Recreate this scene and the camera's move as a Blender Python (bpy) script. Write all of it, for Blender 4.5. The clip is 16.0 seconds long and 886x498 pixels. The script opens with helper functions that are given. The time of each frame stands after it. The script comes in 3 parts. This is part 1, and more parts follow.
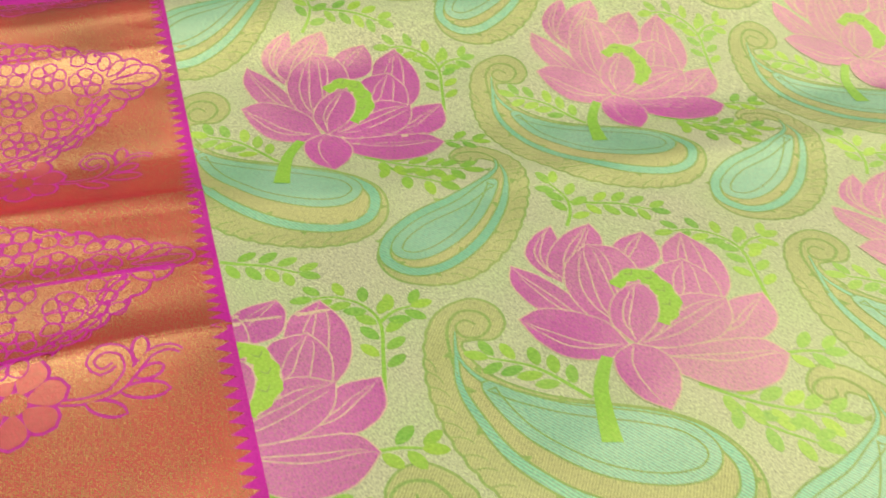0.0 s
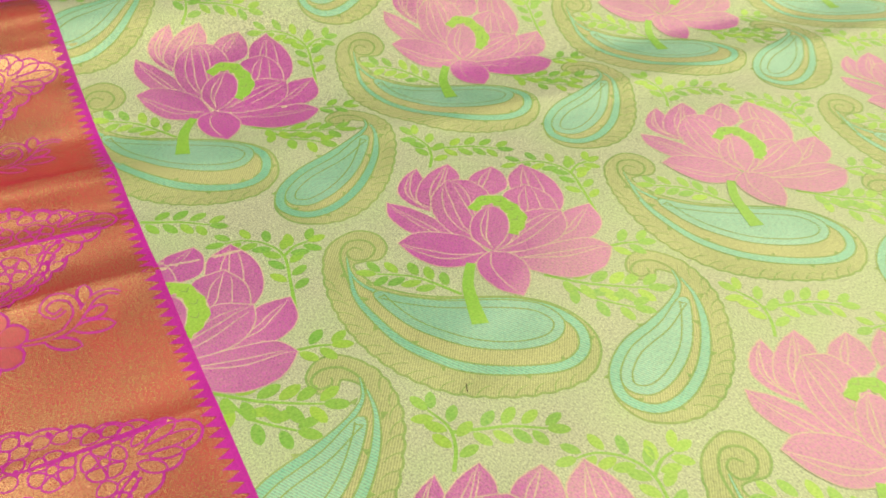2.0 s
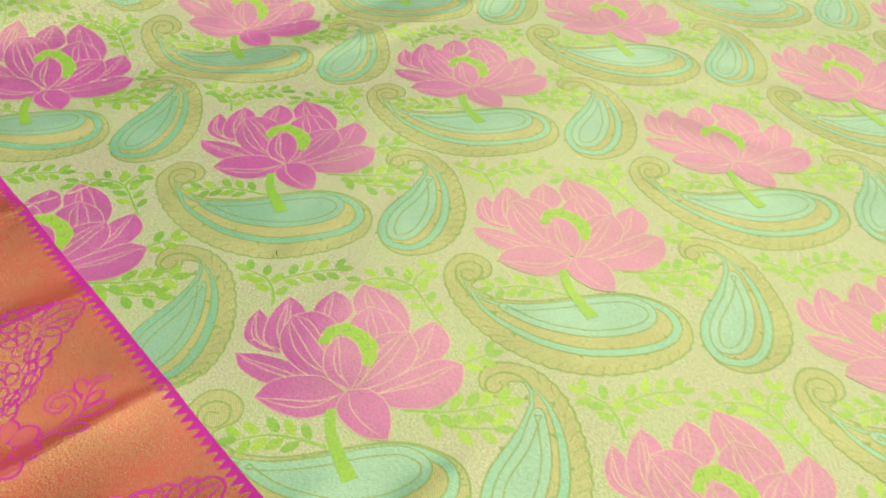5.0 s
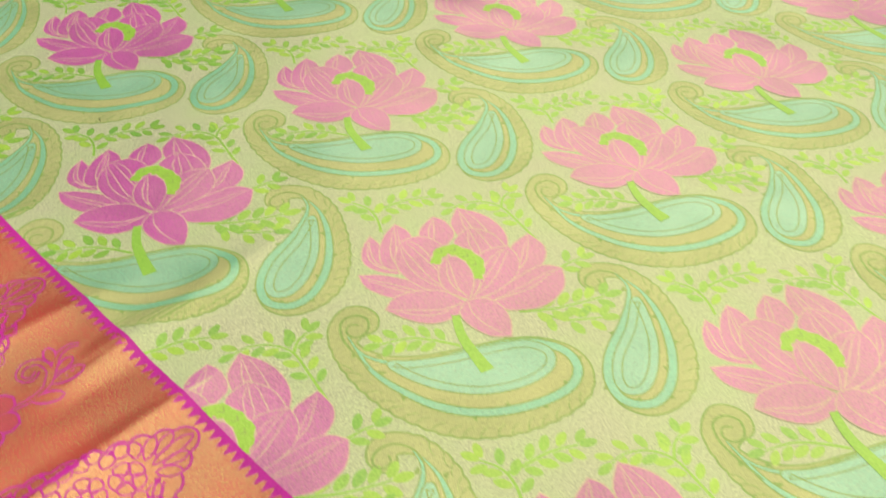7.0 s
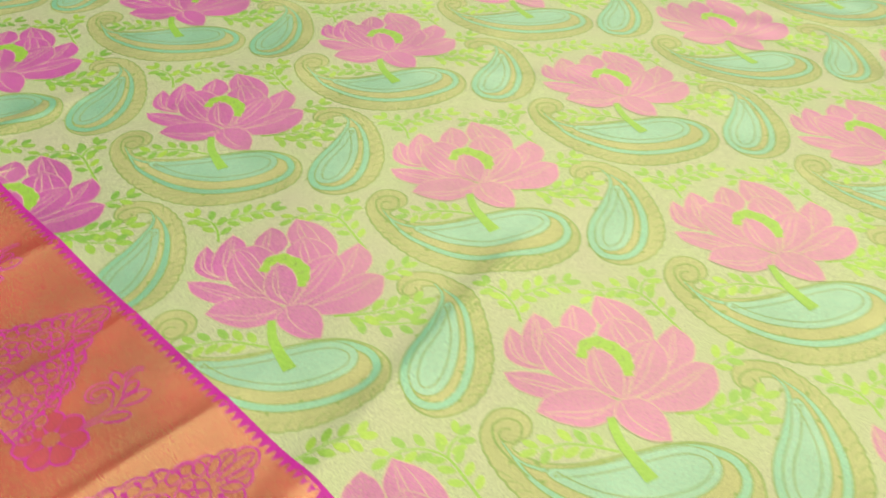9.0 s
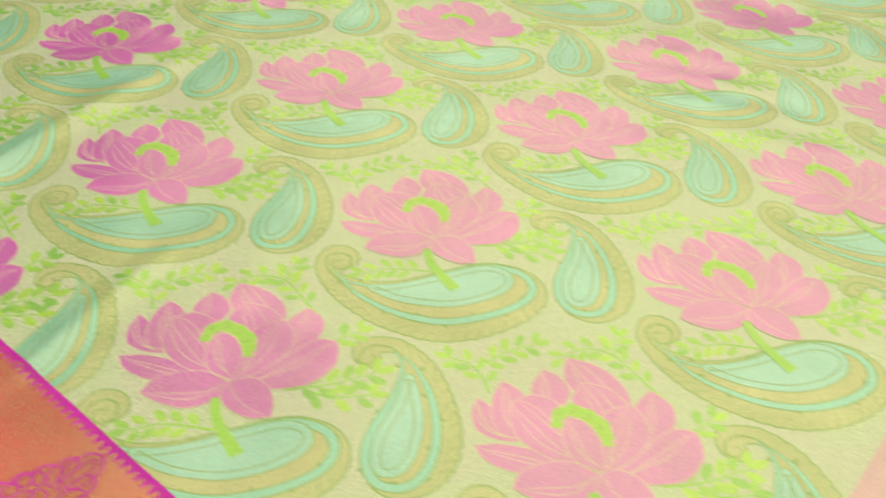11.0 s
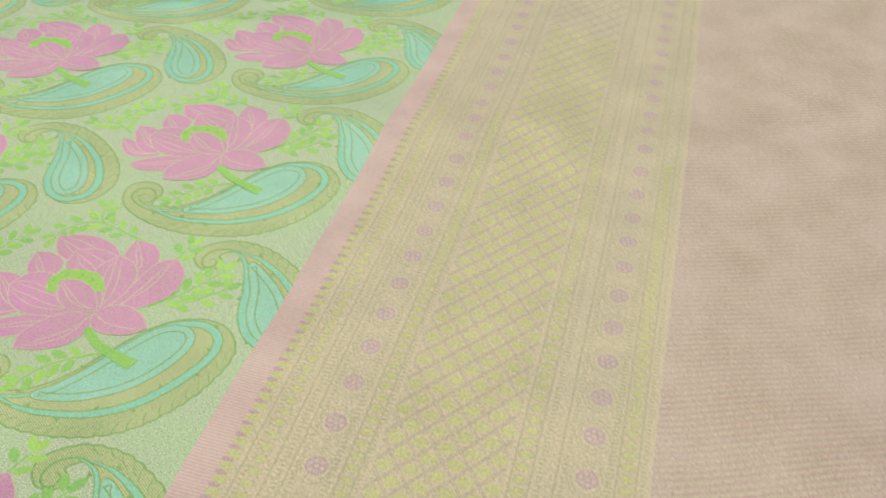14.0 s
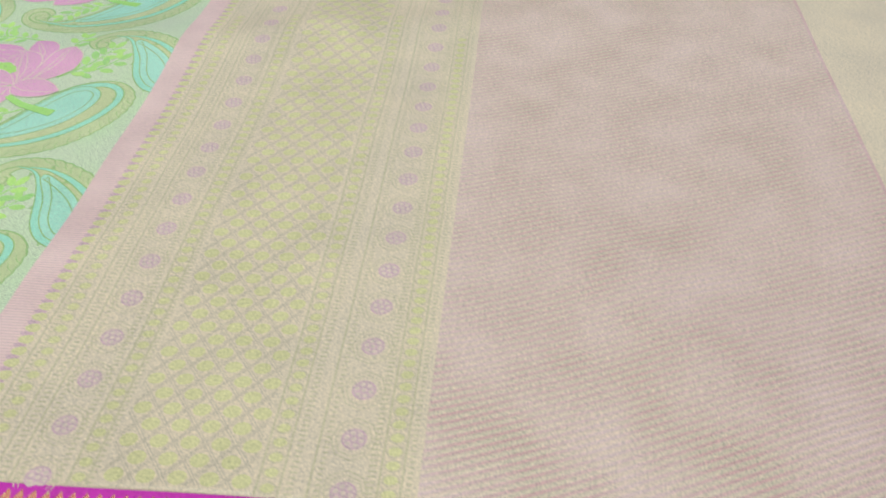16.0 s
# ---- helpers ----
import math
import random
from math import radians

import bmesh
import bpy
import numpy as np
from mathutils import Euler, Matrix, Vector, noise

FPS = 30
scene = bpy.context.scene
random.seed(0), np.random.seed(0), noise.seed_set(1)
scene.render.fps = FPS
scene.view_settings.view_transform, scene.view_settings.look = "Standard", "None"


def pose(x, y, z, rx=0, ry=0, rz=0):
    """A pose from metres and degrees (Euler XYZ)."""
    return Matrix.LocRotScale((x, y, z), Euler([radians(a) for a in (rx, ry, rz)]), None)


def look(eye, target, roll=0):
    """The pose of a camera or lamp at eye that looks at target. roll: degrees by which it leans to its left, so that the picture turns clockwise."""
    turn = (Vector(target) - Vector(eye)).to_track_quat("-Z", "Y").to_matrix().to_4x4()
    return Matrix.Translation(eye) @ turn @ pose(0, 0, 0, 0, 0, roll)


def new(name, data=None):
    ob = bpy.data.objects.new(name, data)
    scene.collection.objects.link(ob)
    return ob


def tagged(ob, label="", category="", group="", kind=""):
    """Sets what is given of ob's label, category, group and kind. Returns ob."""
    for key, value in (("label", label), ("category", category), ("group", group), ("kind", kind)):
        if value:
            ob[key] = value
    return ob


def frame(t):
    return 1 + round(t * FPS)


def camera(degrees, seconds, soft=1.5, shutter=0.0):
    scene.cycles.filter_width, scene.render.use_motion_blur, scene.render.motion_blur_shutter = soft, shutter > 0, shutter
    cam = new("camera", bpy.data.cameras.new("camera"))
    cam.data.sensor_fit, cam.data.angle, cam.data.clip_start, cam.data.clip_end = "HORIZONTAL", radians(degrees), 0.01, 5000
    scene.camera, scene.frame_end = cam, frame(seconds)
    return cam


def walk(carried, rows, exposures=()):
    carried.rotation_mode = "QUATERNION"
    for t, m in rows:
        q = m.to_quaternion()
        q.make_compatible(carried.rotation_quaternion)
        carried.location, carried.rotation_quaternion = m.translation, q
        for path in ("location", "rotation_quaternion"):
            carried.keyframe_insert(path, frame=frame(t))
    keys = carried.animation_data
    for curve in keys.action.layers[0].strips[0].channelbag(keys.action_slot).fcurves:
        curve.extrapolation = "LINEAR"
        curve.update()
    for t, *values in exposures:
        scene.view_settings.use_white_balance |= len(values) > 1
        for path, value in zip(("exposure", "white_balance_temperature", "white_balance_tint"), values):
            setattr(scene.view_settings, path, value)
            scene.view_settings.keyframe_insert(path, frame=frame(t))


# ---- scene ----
# Camera: seconds, place, yaw to the left from +y, pitch up, roll
DEG = 52.19
PATH = [
    (0.0, -0.0636, -0.0195, 0.2157, -20.73, -40.88, 3.56),
    (0.3, -0.0646, -0.0293, 0.2168, -22.41, -40.89, 3.97),
    (0.5, -0.0649, -0.0352, 0.2181, -23.51, -40.87, 4.15),
    (0.8, -0.0644, -0.0423, 0.2212, -25.09, -40.77, 4.20),
    (1.0, -0.0655, -0.0470, 0.2238, -26.23, -40.80, 4.18),
    (1.3, -0.0715, -0.0547, 0.2282, -28.21, -41.11, 4.18),
    (1.5, -0.0771, -0.0607, 0.2318, -29.34, -41.28, 4.22),
    (1.8, -0.0862, -0.0715, 0.2385, -30.39, -41.25, 4.39),
    (2.0, -0.0918, -0.0791, 0.2439, -31.07, -41.02, 4.43),
    (2.3, -0.0985, -0.0908, 0.2535, -32.49, -40.35, 4.29),
    (2.5, -0.1019, -0.0997, 0.2579, -33.54, -39.92, 4.36),
    (2.8, -0.1053, -0.1162, 0.2582, -35.15, -39.57, 5.02),
    (3.0, -0.1064, -0.1262, 0.2572, -36.29, -39.55, 5.56),
    (3.2, -0.1061, -0.1331, 0.2571, -37.52, -39.77, 6.04),
    (5.3, -0.1474, -0.2152, 0.2997, -45.35, -41.17, 4.07),
    (5.5, -0.1452, -0.2292, 0.3024, -45.95, -41.39, 3.63),
    (5.8, -0.1535, -0.2485, 0.3062, -46.87, -41.69, 3.54),
    (6.0, -0.1590, -0.2620, 0.3080, -47.58, -41.86, 3.71),
    (6.3, -0.1592, -0.2853, 0.3090, -48.85, -42.03, 4.18),
    (6.5, -0.1582, -0.3001, 0.3081, -49.41, -42.16, 4.30),
    (6.8, -0.1595, -0.3186, 0.3041, -49.41, -42.44, 3.83),
    (7.0, -0.1612, -0.3337, 0.3021, -49.07, -42.61, 3.44),
    (7.3, -0.1645, -0.3655, 0.3025, -48.30, -42.77, 3.11),
    (7.5, -0.1669, -0.3887, 0.3040, -47.88, -42.77, 3.10),
    (7.8, -0.1707, -0.4222, 0.3075, -47.70, -42.56, 3.46),
    (8.0, -0.1720, -0.4457, 0.3099, -47.57, -42.38, 3.44),
    (8.2, -0.1712, -0.4720, 0.3118, -47.22, -42.23, 2.84),
    (10.3, -0.2022, -0.7392, 0.3105, -50.39, -37.40, 4.86),
    (10.5, -0.1912, -0.7689, 0.3097, -51.71, -37.58, 4.85),
    (10.8, -0.1750, -0.8102, 0.2991, -52.34, -37.93, 4.58),
    (11.0, -0.1644, -0.8411, 0.2981, -52.64, -38.10, 4.78),
    (11.3, -0.1467, -0.8701, 0.2962, -53.44, -38.51, 4.60),
    (11.5, -0.1370, -0.8852, 0.2962, -54.34, -38.64, 4.34),
    (11.8, -0.1287, -0.9088, 0.2999, -56.40, -38.35, 3.97),
    (12.0, -0.1215, -0.9261, 0.3007, -58.35, -38.13, 3.83),
    (12.3, -0.1159, -0.9429, 0.3015, -61.52, -38.01, 3.72),
    (12.5, -0.1158, -0.9519, 0.3023, -63.77, -38.07, 3.68),
    (12.8, -0.1207, -0.9657, 0.3042, -67.35, -38.37, 3.65),
    (13.0, -0.1287, -0.9731, 0.3058, -69.08, -38.57, 3.33),
    (13.3, -0.1466, -0.9806, 0.3088, -70.07, -38.64, 2.08),
    (13.5, -0.1603, -0.9844, 0.3095, -71.01, -38.77, 1.53),
    (13.8, -0.1811, -0.9893, 0.3068, -74.20, -39.33, 1.97),
    (14.0, -0.1925, -0.9878, 0.3044, -76.42, -39.54, 2.30),
    (14.3, -0.2031, -0.9864, 0.3013, -79.19, -39.39, 2.13),
    (14.5, -0.2071, -0.9879, 0.2981, -80.74, -39.29, 1.88),
    (14.8, -0.2101, -0.9953, 0.2902, -82.71, -39.46, 1.59),
    (15.0, -0.2113, -1.0025, 0.2855, -83.71, -39.75, 1.30),
    (15.3, -0.2137, -1.0154, 0.2816, -84.64, -40.42, 0.54),
    (15.5, -0.2164, -1.0252, 0.2779, -84.78, -40.65, -0.09),
    (15.8, -0.2233, -1.0415, 0.2676, -84.15, -40.29, -1.15),
    (16.0, -0.2286, -1.0527, 0.2593, -83.51, -39.86, -1.88),
]
cam = camera(DEG, 16.0, soft=1.75, shutter=0.5)


def aim(x, y, z, yaw, pitch, roll):
    a, b = radians(yaw), radians(pitch)
    way = Vector((-math.sin(a) * math.cos(b), math.cos(a) * math.cos(b), math.sin(b)))
    eye = Vector((x, y, z))
    return look(eye, eye + way, roll)


# exposure drifts up and the white balance cools as the camera reaches the end piece
EXPOSURES = [(0.0, 0.37, 7350, -2), (3.0, 0.40, 7350, -2), (7.0, 0.38, 7250, -1), (11.0, 0.38, 7050, 2), (12.5, 0.19, 6050, 6), (14.5, 0.04, 5700, -4), (15.5, 0.15, 5380, -1), (16.0, 0.15, 5250, 3)]
walk(cam, [(r[0], aim(*r[1:])) for r in PATH], EXPOSURES)

# ---------------------------------------------------------------- light
world = bpy.data.worlds.new("room_air")
scene.world = world
world.use_nodes = True
world.node_tree.nodes["Background"].inputs[0].default_value = (1.0, 0.96, 0.9, 1)
world.node_tree.nodes["Background"].inputs[1].default_value = 0.15


def area(name, eye, target, sx, sy, power, color):
    data = bpy.data.lights.new(name, "AREA")
    data.shape, data.size, data.size_y, data.energy, data.color = "RECTANGLE", sx, sy, power, color
    ob = new(name, data)
    ob.matrix_world = look(eye, target)
    return ob


# Unseen panel added on the right for a broad sheen; no window is built.
area("added_side_light", (2.35, -0.5, 1.95), (0.9, -0.5, 0.35), 6.0, 2.7, 46, (1.0, 0.97, 0.90))
# Unseen strip added to the north so that the border shows gold sheen.
area("added_overhead_light", (-0.55, 2.2, 2.1), (-0.1, 0.0, 0), 2.0, 0.4, 3.2, (1.0, 0.94, 0.86))
# Two soft fills added overhead to brighten the cloth; no fixtures are known.
area("added_overhead_light", (-0.5, 0.1, 2.5), (0.1, 0.1, 0), 2.6, 2.4, 25, (1.0, 0.93, 0.84))
area("added_overhead_light", (-0.5, -1.5, 2.6), (0.1, -1.1, 0), 2.4, 1.9, 25, (1.0, 0.96, 0.90))

# ---------------------------------------------------------------- materials
GOLD = (0.84, 0.85, 0.36)


def cloth(name, base, zari=0.2, rough=0.5, metal=GOLD, vary=0.0, thread=0.0007, bump=0.3, blotch=0.12, twist=0.0, second=None, zrough=0.42, twill=0.0, slope=40.0, spec=0.5, contrast=1.3, zmod=1.6):
    """Silk warp with metallic weft: two woven shaders, a fine thread grain and soft larger variation."""
    m = bpy.data.materials.new(name)
    m.use_nodes = True
    nt = m.node_tree
    n, link = nt.nodes, nt.links.new
    n.clear()
    out = n.new("ShaderNodeOutputMaterial")
    geo = n.new("ShaderNodeTexCoord")
    turn = n.new("ShaderNodeMapping")
    turn.inputs["Rotation"].default_value[2] = radians(twist)
    link(geo.outputs["Object"], turn.inputs["Vector"])

    def grain(sx, sy, detail):
        mp = n.new("ShaderNodeMapping")
        mp.inputs["Scale"].default_value = (sx, sy, 60)
        link(turn.outputs[0], mp.inputs["Vector"])
        t = n.new("ShaderNodeTexNoise")
        t.inputs["Scale"].default_value, t.inputs["Detail"].default_value = 1.0, detail
        link(mp.outputs[0], t.inputs["Vector"])
        return t.outputs["Fac"]

    k = 1.0 / thread
    weft, warp, big = grain(k * 0.55, k, 1.0), grain(k, k * (0.07 if zmod > 2 else 0.40), 1.0), grain(26, 26, 3)
    rib = n.new("ShaderNodeTexWave")
    rib.inputs["Scale"].default_value = 0.314 / max(twill, 1e-5)
    rib.inputs["Distortion"].default_value, rib.inputs["Detail"].default_value = 1.2, 1.0
    slant = n.new("ShaderNodeMapping")
    slant.inputs["Rotation"].default_value[2] = radians(slope)
    link(turn.outputs[0], slant.inputs["Vector"])
    link(slant.outputs[0], rib.inputs["Vector"])

    def math_node(op, a, b):
        q = n.new("ShaderNodeMath")
        q.operation = op
        for i, v in enumerate((a, b)):
            if isinstance(v, (int, float)):
                q.inputs[i].default_value = v
            else:
                link(v, q.inputs[i])
        return q.outputs[0]

    weave = math_node("MULTIPLY", math_node("ADD", weft, warp), 0.5)
    if twill:
        weave = math_node("ADD", math_node("MULTIPLY", weave, 0.65), math_node("MULTIPLY", rib.outputs["Fac"], 0.35))
    tone = math_node("ADD", math_node("MULTIPLY", math_node("SUBTRACT", weave, 0.5), contrast), math_node("MULTIPLY", math_node("SUBTRACT", big, 0.5), blotch * 4))
    tone = math_node("ADD", tone, 1.0)
    colour = n.new("ShaderNodeMix")
    colour.data_type = "RGBA"
    colour.inputs["A"].default_value = (*base, 1)
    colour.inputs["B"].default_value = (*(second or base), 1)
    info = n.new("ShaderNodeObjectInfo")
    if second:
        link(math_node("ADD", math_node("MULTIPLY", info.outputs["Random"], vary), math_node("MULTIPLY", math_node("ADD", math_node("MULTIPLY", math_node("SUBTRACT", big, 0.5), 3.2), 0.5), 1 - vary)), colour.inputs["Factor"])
    scale = n.new("ShaderNodeVectorMath")
    scale.operation = "SCALE"
    link(colour.outputs["Result"], scale.inputs[0])
    link(tone, scale.inputs["Scale"])
    silk, wire = n.new("ShaderNodeBsdfPrincipled"), n.new("ShaderNodeBsdfPrincipled")
    link(scale.outputs[0], silk.inputs["Base Color"])
    silk.inputs["Roughness"].default_value = rough
    silk.inputs["Specular IOR Level"].default_value = spec
    wire.inputs["Base Color"].default_value = (*metal, 1)
    wire.inputs["Metallic"].default_value = 1.0
    wire.inputs["Roughness"].default_value = zrough
    lump = n.new("ShaderNodeBump")
    lump.inputs["Strength"].default_value, lump.inputs["Distance"].default_value = bump, 0.0004
    link(weave, lump.inputs["Height"])
    link(lump.outputs[0], silk.inputs["Normal"])
    link(lump.outputs[0], wire.inputs["Normal"])
    mix = n.new("ShaderNodeMixShader")
    fac = math_node("MULTIPLY", math_node("ADD", math_node("MULTIPLY", math_node("SUBTRACT", warp if zmod > 2 else weft, 0.5), zmod), 1.0), zari)
    link(fac, mix.inputs[0])
    link(silk.outputs[0], mix.inputs[1])
    link(wire.outputs[0], mix.inputs[2])
    link(mix.outputs[0], out.inputs["Surface"])
    return m


# The greener second colour paints patches of sheen into the tissue.
M_GROUND = cloth("cream_tissue", (0.62, 0.65, 0.52), 0.28, second=(0.53, 0.65, 0.42), blotch=0.07, zrough=0.36, contrast=2.9, thread=0.00045)
M_LINE = cloth("cream_thread", (0.80, 0.60, 0.50), 0.22, zrough=0.36)
# The second magenta, mixed by petal, stands in for sheen over small wrinkles.
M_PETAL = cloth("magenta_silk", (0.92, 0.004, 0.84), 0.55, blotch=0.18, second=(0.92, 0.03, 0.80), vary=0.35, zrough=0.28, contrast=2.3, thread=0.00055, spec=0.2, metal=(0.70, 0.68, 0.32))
M_LIME = cloth("lime_silk", (0.36, 0.74, 0.05), 0.32, second=(0.24, 0.64, 0.05), vary=0.3, contrast=0.9, zrough=0.36)
M_STEM = cloth("green_silk", (0.22, 0.66, 0.06), 0.32, second=(0.28, 0.68, 0.06), contrast=0.9, zrough=0.36)
# Green silk; the lime second colour paints the gold sheen into random leaves.
M_LEAF = cloth("leaf_silk", (0.09, 0.54, 0.06), 0.40, second=(0.44, 0.82, 0.06), vary=0.8, contrast=0.9, zrough=0.32)
M_MINT = cloth("mint_silk", (0.19, 0.66, 0.50), 0.44, metal=(0.80, 0.86, 0.58), second=(0.28, 0.70, 0.56), twill=0.0010, slope=-35, contrast=1.9, zrough=0.34)
M_MINT_EDGE = cloth("mint_cord_silk", (0.15, 0.66, 0.48), 0.42, metal=(0.80, 0.86, 0.58), twill=0.0011, slope=-35, contrast=1.7, zrough=0.34)
M_OCHRE = cloth("ochre_zari", (0.46, 0.51, 0.25), 0.32, second=(0.53, 0.56, 0.30), twill=0.0009, slope=35, contrast=1.8, zrough=0.34)
M_GOLD = cloth("gold_zari", (0.52, 0.53, 0.27), 0.30, second=(0.57, 0.57, 0.30), twill=0.0009, slope=35, contrast=1.8, zrough=0.34)
M_OLIVE = cloth("olive_thread", (0.22, 0.46, 0.11), 0.2, second=(0.32, 0.46, 0.14))
M_MAGENTA = cloth("magenta_border_silk", (0.54, 0.006, 0.38), 0.04, second=(0.60, 0.008, 0.43), spec=0.15, contrast=0.8)
M_COPPER = cloth("copper_zari", (0.52, 0.002, 0.04), 0.45, rough=0.5, metal=(0.93, 0.72, 0.38), second=(0.64, 0.006, 0.05), blotch=0.2, zrough=0.23, thread=0.0004, twill=0.0006, slope=0, zmod=1.9, contrast=1.5, spec=0.2)
M_LEAF_GOLD = cloth("motif_gold_zari", (0.60, 0.02, 0.07), 0.55, metal=(0.95, 0.70, 0.38), second=(0.64, 0.03, 0.06), blotch=0.15, zrough=0.22, thread=0.0004, zmod=1.6, contrast=1.4, spec=0.2)
M_ROSE = cloth("rose_zari", (0.62, 0.02, 0.13), 0.34, metal=(0.95, 0.55, 0.34), spec=0.2, zrough=0.25)
M_PINK = cloth("pink_silk", (0.80, 0.50, 0.50), 0.12, second=(0.82, 0.54, 0.52), thread=0.0010, twill=0.0016, slope=0, contrast=0.6)
M_SAND = cloth("sand_zari", (0.74, 0.57, 0.41), 0.21, metal=(0.90, 0.80, 0.50), second=(0.76, 0.58, 0.40), blotch=0.08, contrast=1.6, bump=0.8, zrough=0.36)
M_YELLOW = cloth("yellow_zari", (0.70, 0.60, 0.28), 0.14, second=(0.72, 0.62, 0.30))
M_TAUPE = cloth("taupe_thread", (0.62, 0.48, 0.32), 0.18)
M_MAUVE = cloth("mauve_thread", (0.60, 0.45, 0.34), 0.14)
M_ROSETTE = cloth("lilac_silk", (0.66, 0.38, 0.46), 0.12)
M_ROSE_PALE = cloth("pale_rose_silk", (0.74, 0.55, 0.46), 0.2, metal=(0.90, 0.76, 0.48))
M_BLUSH = cloth("blush_tissue", (0.65, 0.34, 0.32), 0.18, metal=(0.90, 0.74, 0.58), second=(0.67, 0.46, 0.42), blotch=0.12, contrast=1.5, zrough=0.36)
M_BLUSH_RIB = cloth("blush_rib_zari", (0.72, 0.52, 0.45), 0.22, second=(0.68, 0.45, 0.42), blotch=0.2, contrast=1.8, zrough=0.34)


def plain(name, base, rough, spread=0.1, scale=8):
    m = bpy.data.materials.new(name)
    m.use_nodes = True
    n, link = m.node_tree.nodes, m.node_tree.links.new
    bsdf = n["Principled BSDF"]
    bsdf.inputs["Roughness"].default_value = rough
    t, ramp = n.new("ShaderNodeTexNoise"), n.new("ShaderNodeValToRGB")
    t.inputs["Scale"].default_value, t.inputs["Detail"].default_value = scale, 6
    ramp.color_ramp.elements[0].color = (*[c * (1 - spread) for c in base], 1)
    ramp.color_ramp.elements[1].color = (*[min(1, c * (1 + spread)) for c in base], 1)
    geo = n.new("ShaderNodeTexCoord")
    link(geo.outputs["Object"], t.inputs["Vector"])
    link(t.outputs["Fac"], ramp.inputs[0])
    link(ramp.outputs[0], bsdf.inputs["Base Color"])
    return m


# Beige kept dark so that the silk reflects little from the walls.
M_WALL = plain("dim_wall_beige", (0.46, 0.42, 0.38), 0.85, 0.04, 3)
# Reddish brown picked for the warm, dim reflection it gives tilted silk.
M_CEILING = plain("warm_dim_reflector", (0.40, 0.22, 0.13), 0.8, 0.10, 3)
M_FLOOR = plain("dark_teal_mat", (0.01, 0.10, 0.09), 0.6, 0.4, 60)

# ---------------------------------------------------------------- the lie of the cloth (metres)
XB, YP, YB = -0.0541, -0.8357, 0.452       # border edge, start of the end piece, far hem
XL, XR, YE = -0.20, 0.85, -1.45            # outer edge of the border, far side, near end
MM = 0.001


def ridge(x, y, px, py, ang, length, high, wide, lean=0.0):
    """A soft fold through (px, py) running at ang degrees, fading at both ends; lean sharpens one flank."""
    c, s = math.cos(radians(ang)), math.sin(radians(ang))
    a, d = (x - px) * c + (y - py) * s, -(x - px) * s + (y - py) * c
    w = wide * (1 + lean * np.tanh(d / wide))
    return high * np.exp(-((d / w) ** 2) - (a / length) ** 4)


CREASES = ((-0.330, 0.7), (-0.255, 0.6), (-0.181, 0.9), (-0.104, 1.0), (-0.028, 1.0), (0.050, 0.9), (0.122, 0.6), (0.195, 1.3), (0.228, 0.9), (0.269, 1.2), (0.366, 0.6))


def height(x, y):
    x, y = np.asarray(x, float), np.asarray(y, float)
    h = -0.002 + 0.0055 * np.exp(-((x - 0.24) / 0.17) ** 2 - ((y + 0.50) / 0.30) ** 2)
    h = h + 0.0008 * np.sin(9 * x + 5 * y + 0.6) + 0.0008 * np.sin(17 * y - 6 * x + 1.1) + 0.0004 * np.sin(31 * x + 23 * y)
    for fx, fy, ph in ((38, 52, 0.3), (-55, 36, 1.7), (21, -66, 2.9), (71, 12, 0.9)):
        h = h + (0.00028 - 0.00016 / (1 + np.exp((y + 0.98) / 0.03))) * np.sin(fx * x + fy * y + ph + 0.6 * np.sin(9 * x - 7 * y))
    # patches of fine wrinkles
    patch = np.clip(np.sin(11 * x + 6 * y + 1.0) * np.sin(13 * y - 8 * x + 0.5), 0, 1) / (1 + np.exp((-x - 0.01) / 0.02)) / (1 + np.exp((-y - 0.85) / 0.02))
    bow = 0.9 * np.sin(14 * y + 5 * x)
    h = h + patch * (0.00040 * np.sin(150 * x + 70 * y + bow) + 0.00022 * np.sin(95 * x - 190 * y + 2 * bow))
    # pressed cross creases, strong in the stiff border and faint in the body
    edge = 1 / (1 + np.exp((x - XB - 0.004) / 0.010))
    for k, (c, a) in enumerate(CREASES):
        d = y - c - 0.02 * (x - XB) * (1 if k % 2 else -1)
        h = h + a * (0.0036 * edge + 0.00015) * np.where(d < 0, np.exp(d / 0.021), np.exp(-d / 0.009))
    # roll of cloth near the far hem, with a pressed edge in front of it
    h = h + ridge(x, y, 0.10, 0.385, -3, 0.75, 0.018, 0.036)
    h = h + ridge(x, y, 0.05, 0.296, -3, 0.50, -0.004, 0.022)
    h = h + ridge(x, y, 0.15, 0.247, -3, 0.45, 0.0020, 0.011)
    # cross folds of the body that die out away from the border
    h = h + ridge(x, y, 0.03, -0.372, 11, 0.12, 0.0040, 0.012)
    h = h + ridge(x, y, -0.01, -0.520, 12, 0.05, 0.0030, 0.009)
    h = h + ridge(x, y, -0.03, -0.061, 4, 0.06, 0.0028, 0.009)
    # end piece: soft waves
    h = h + ridge(x, y, 0.29, -0.93, 100, 0.2, 0.004, 0.03) + ridge(x, y, 0.02, -1.13, 40, 0.2, 0.002, 0.03)
    return h


# ---------------------------------------------------------------- drawing helpers, in millimetres of cloth
from mathutils.geometry import delaunay_2d_cdt


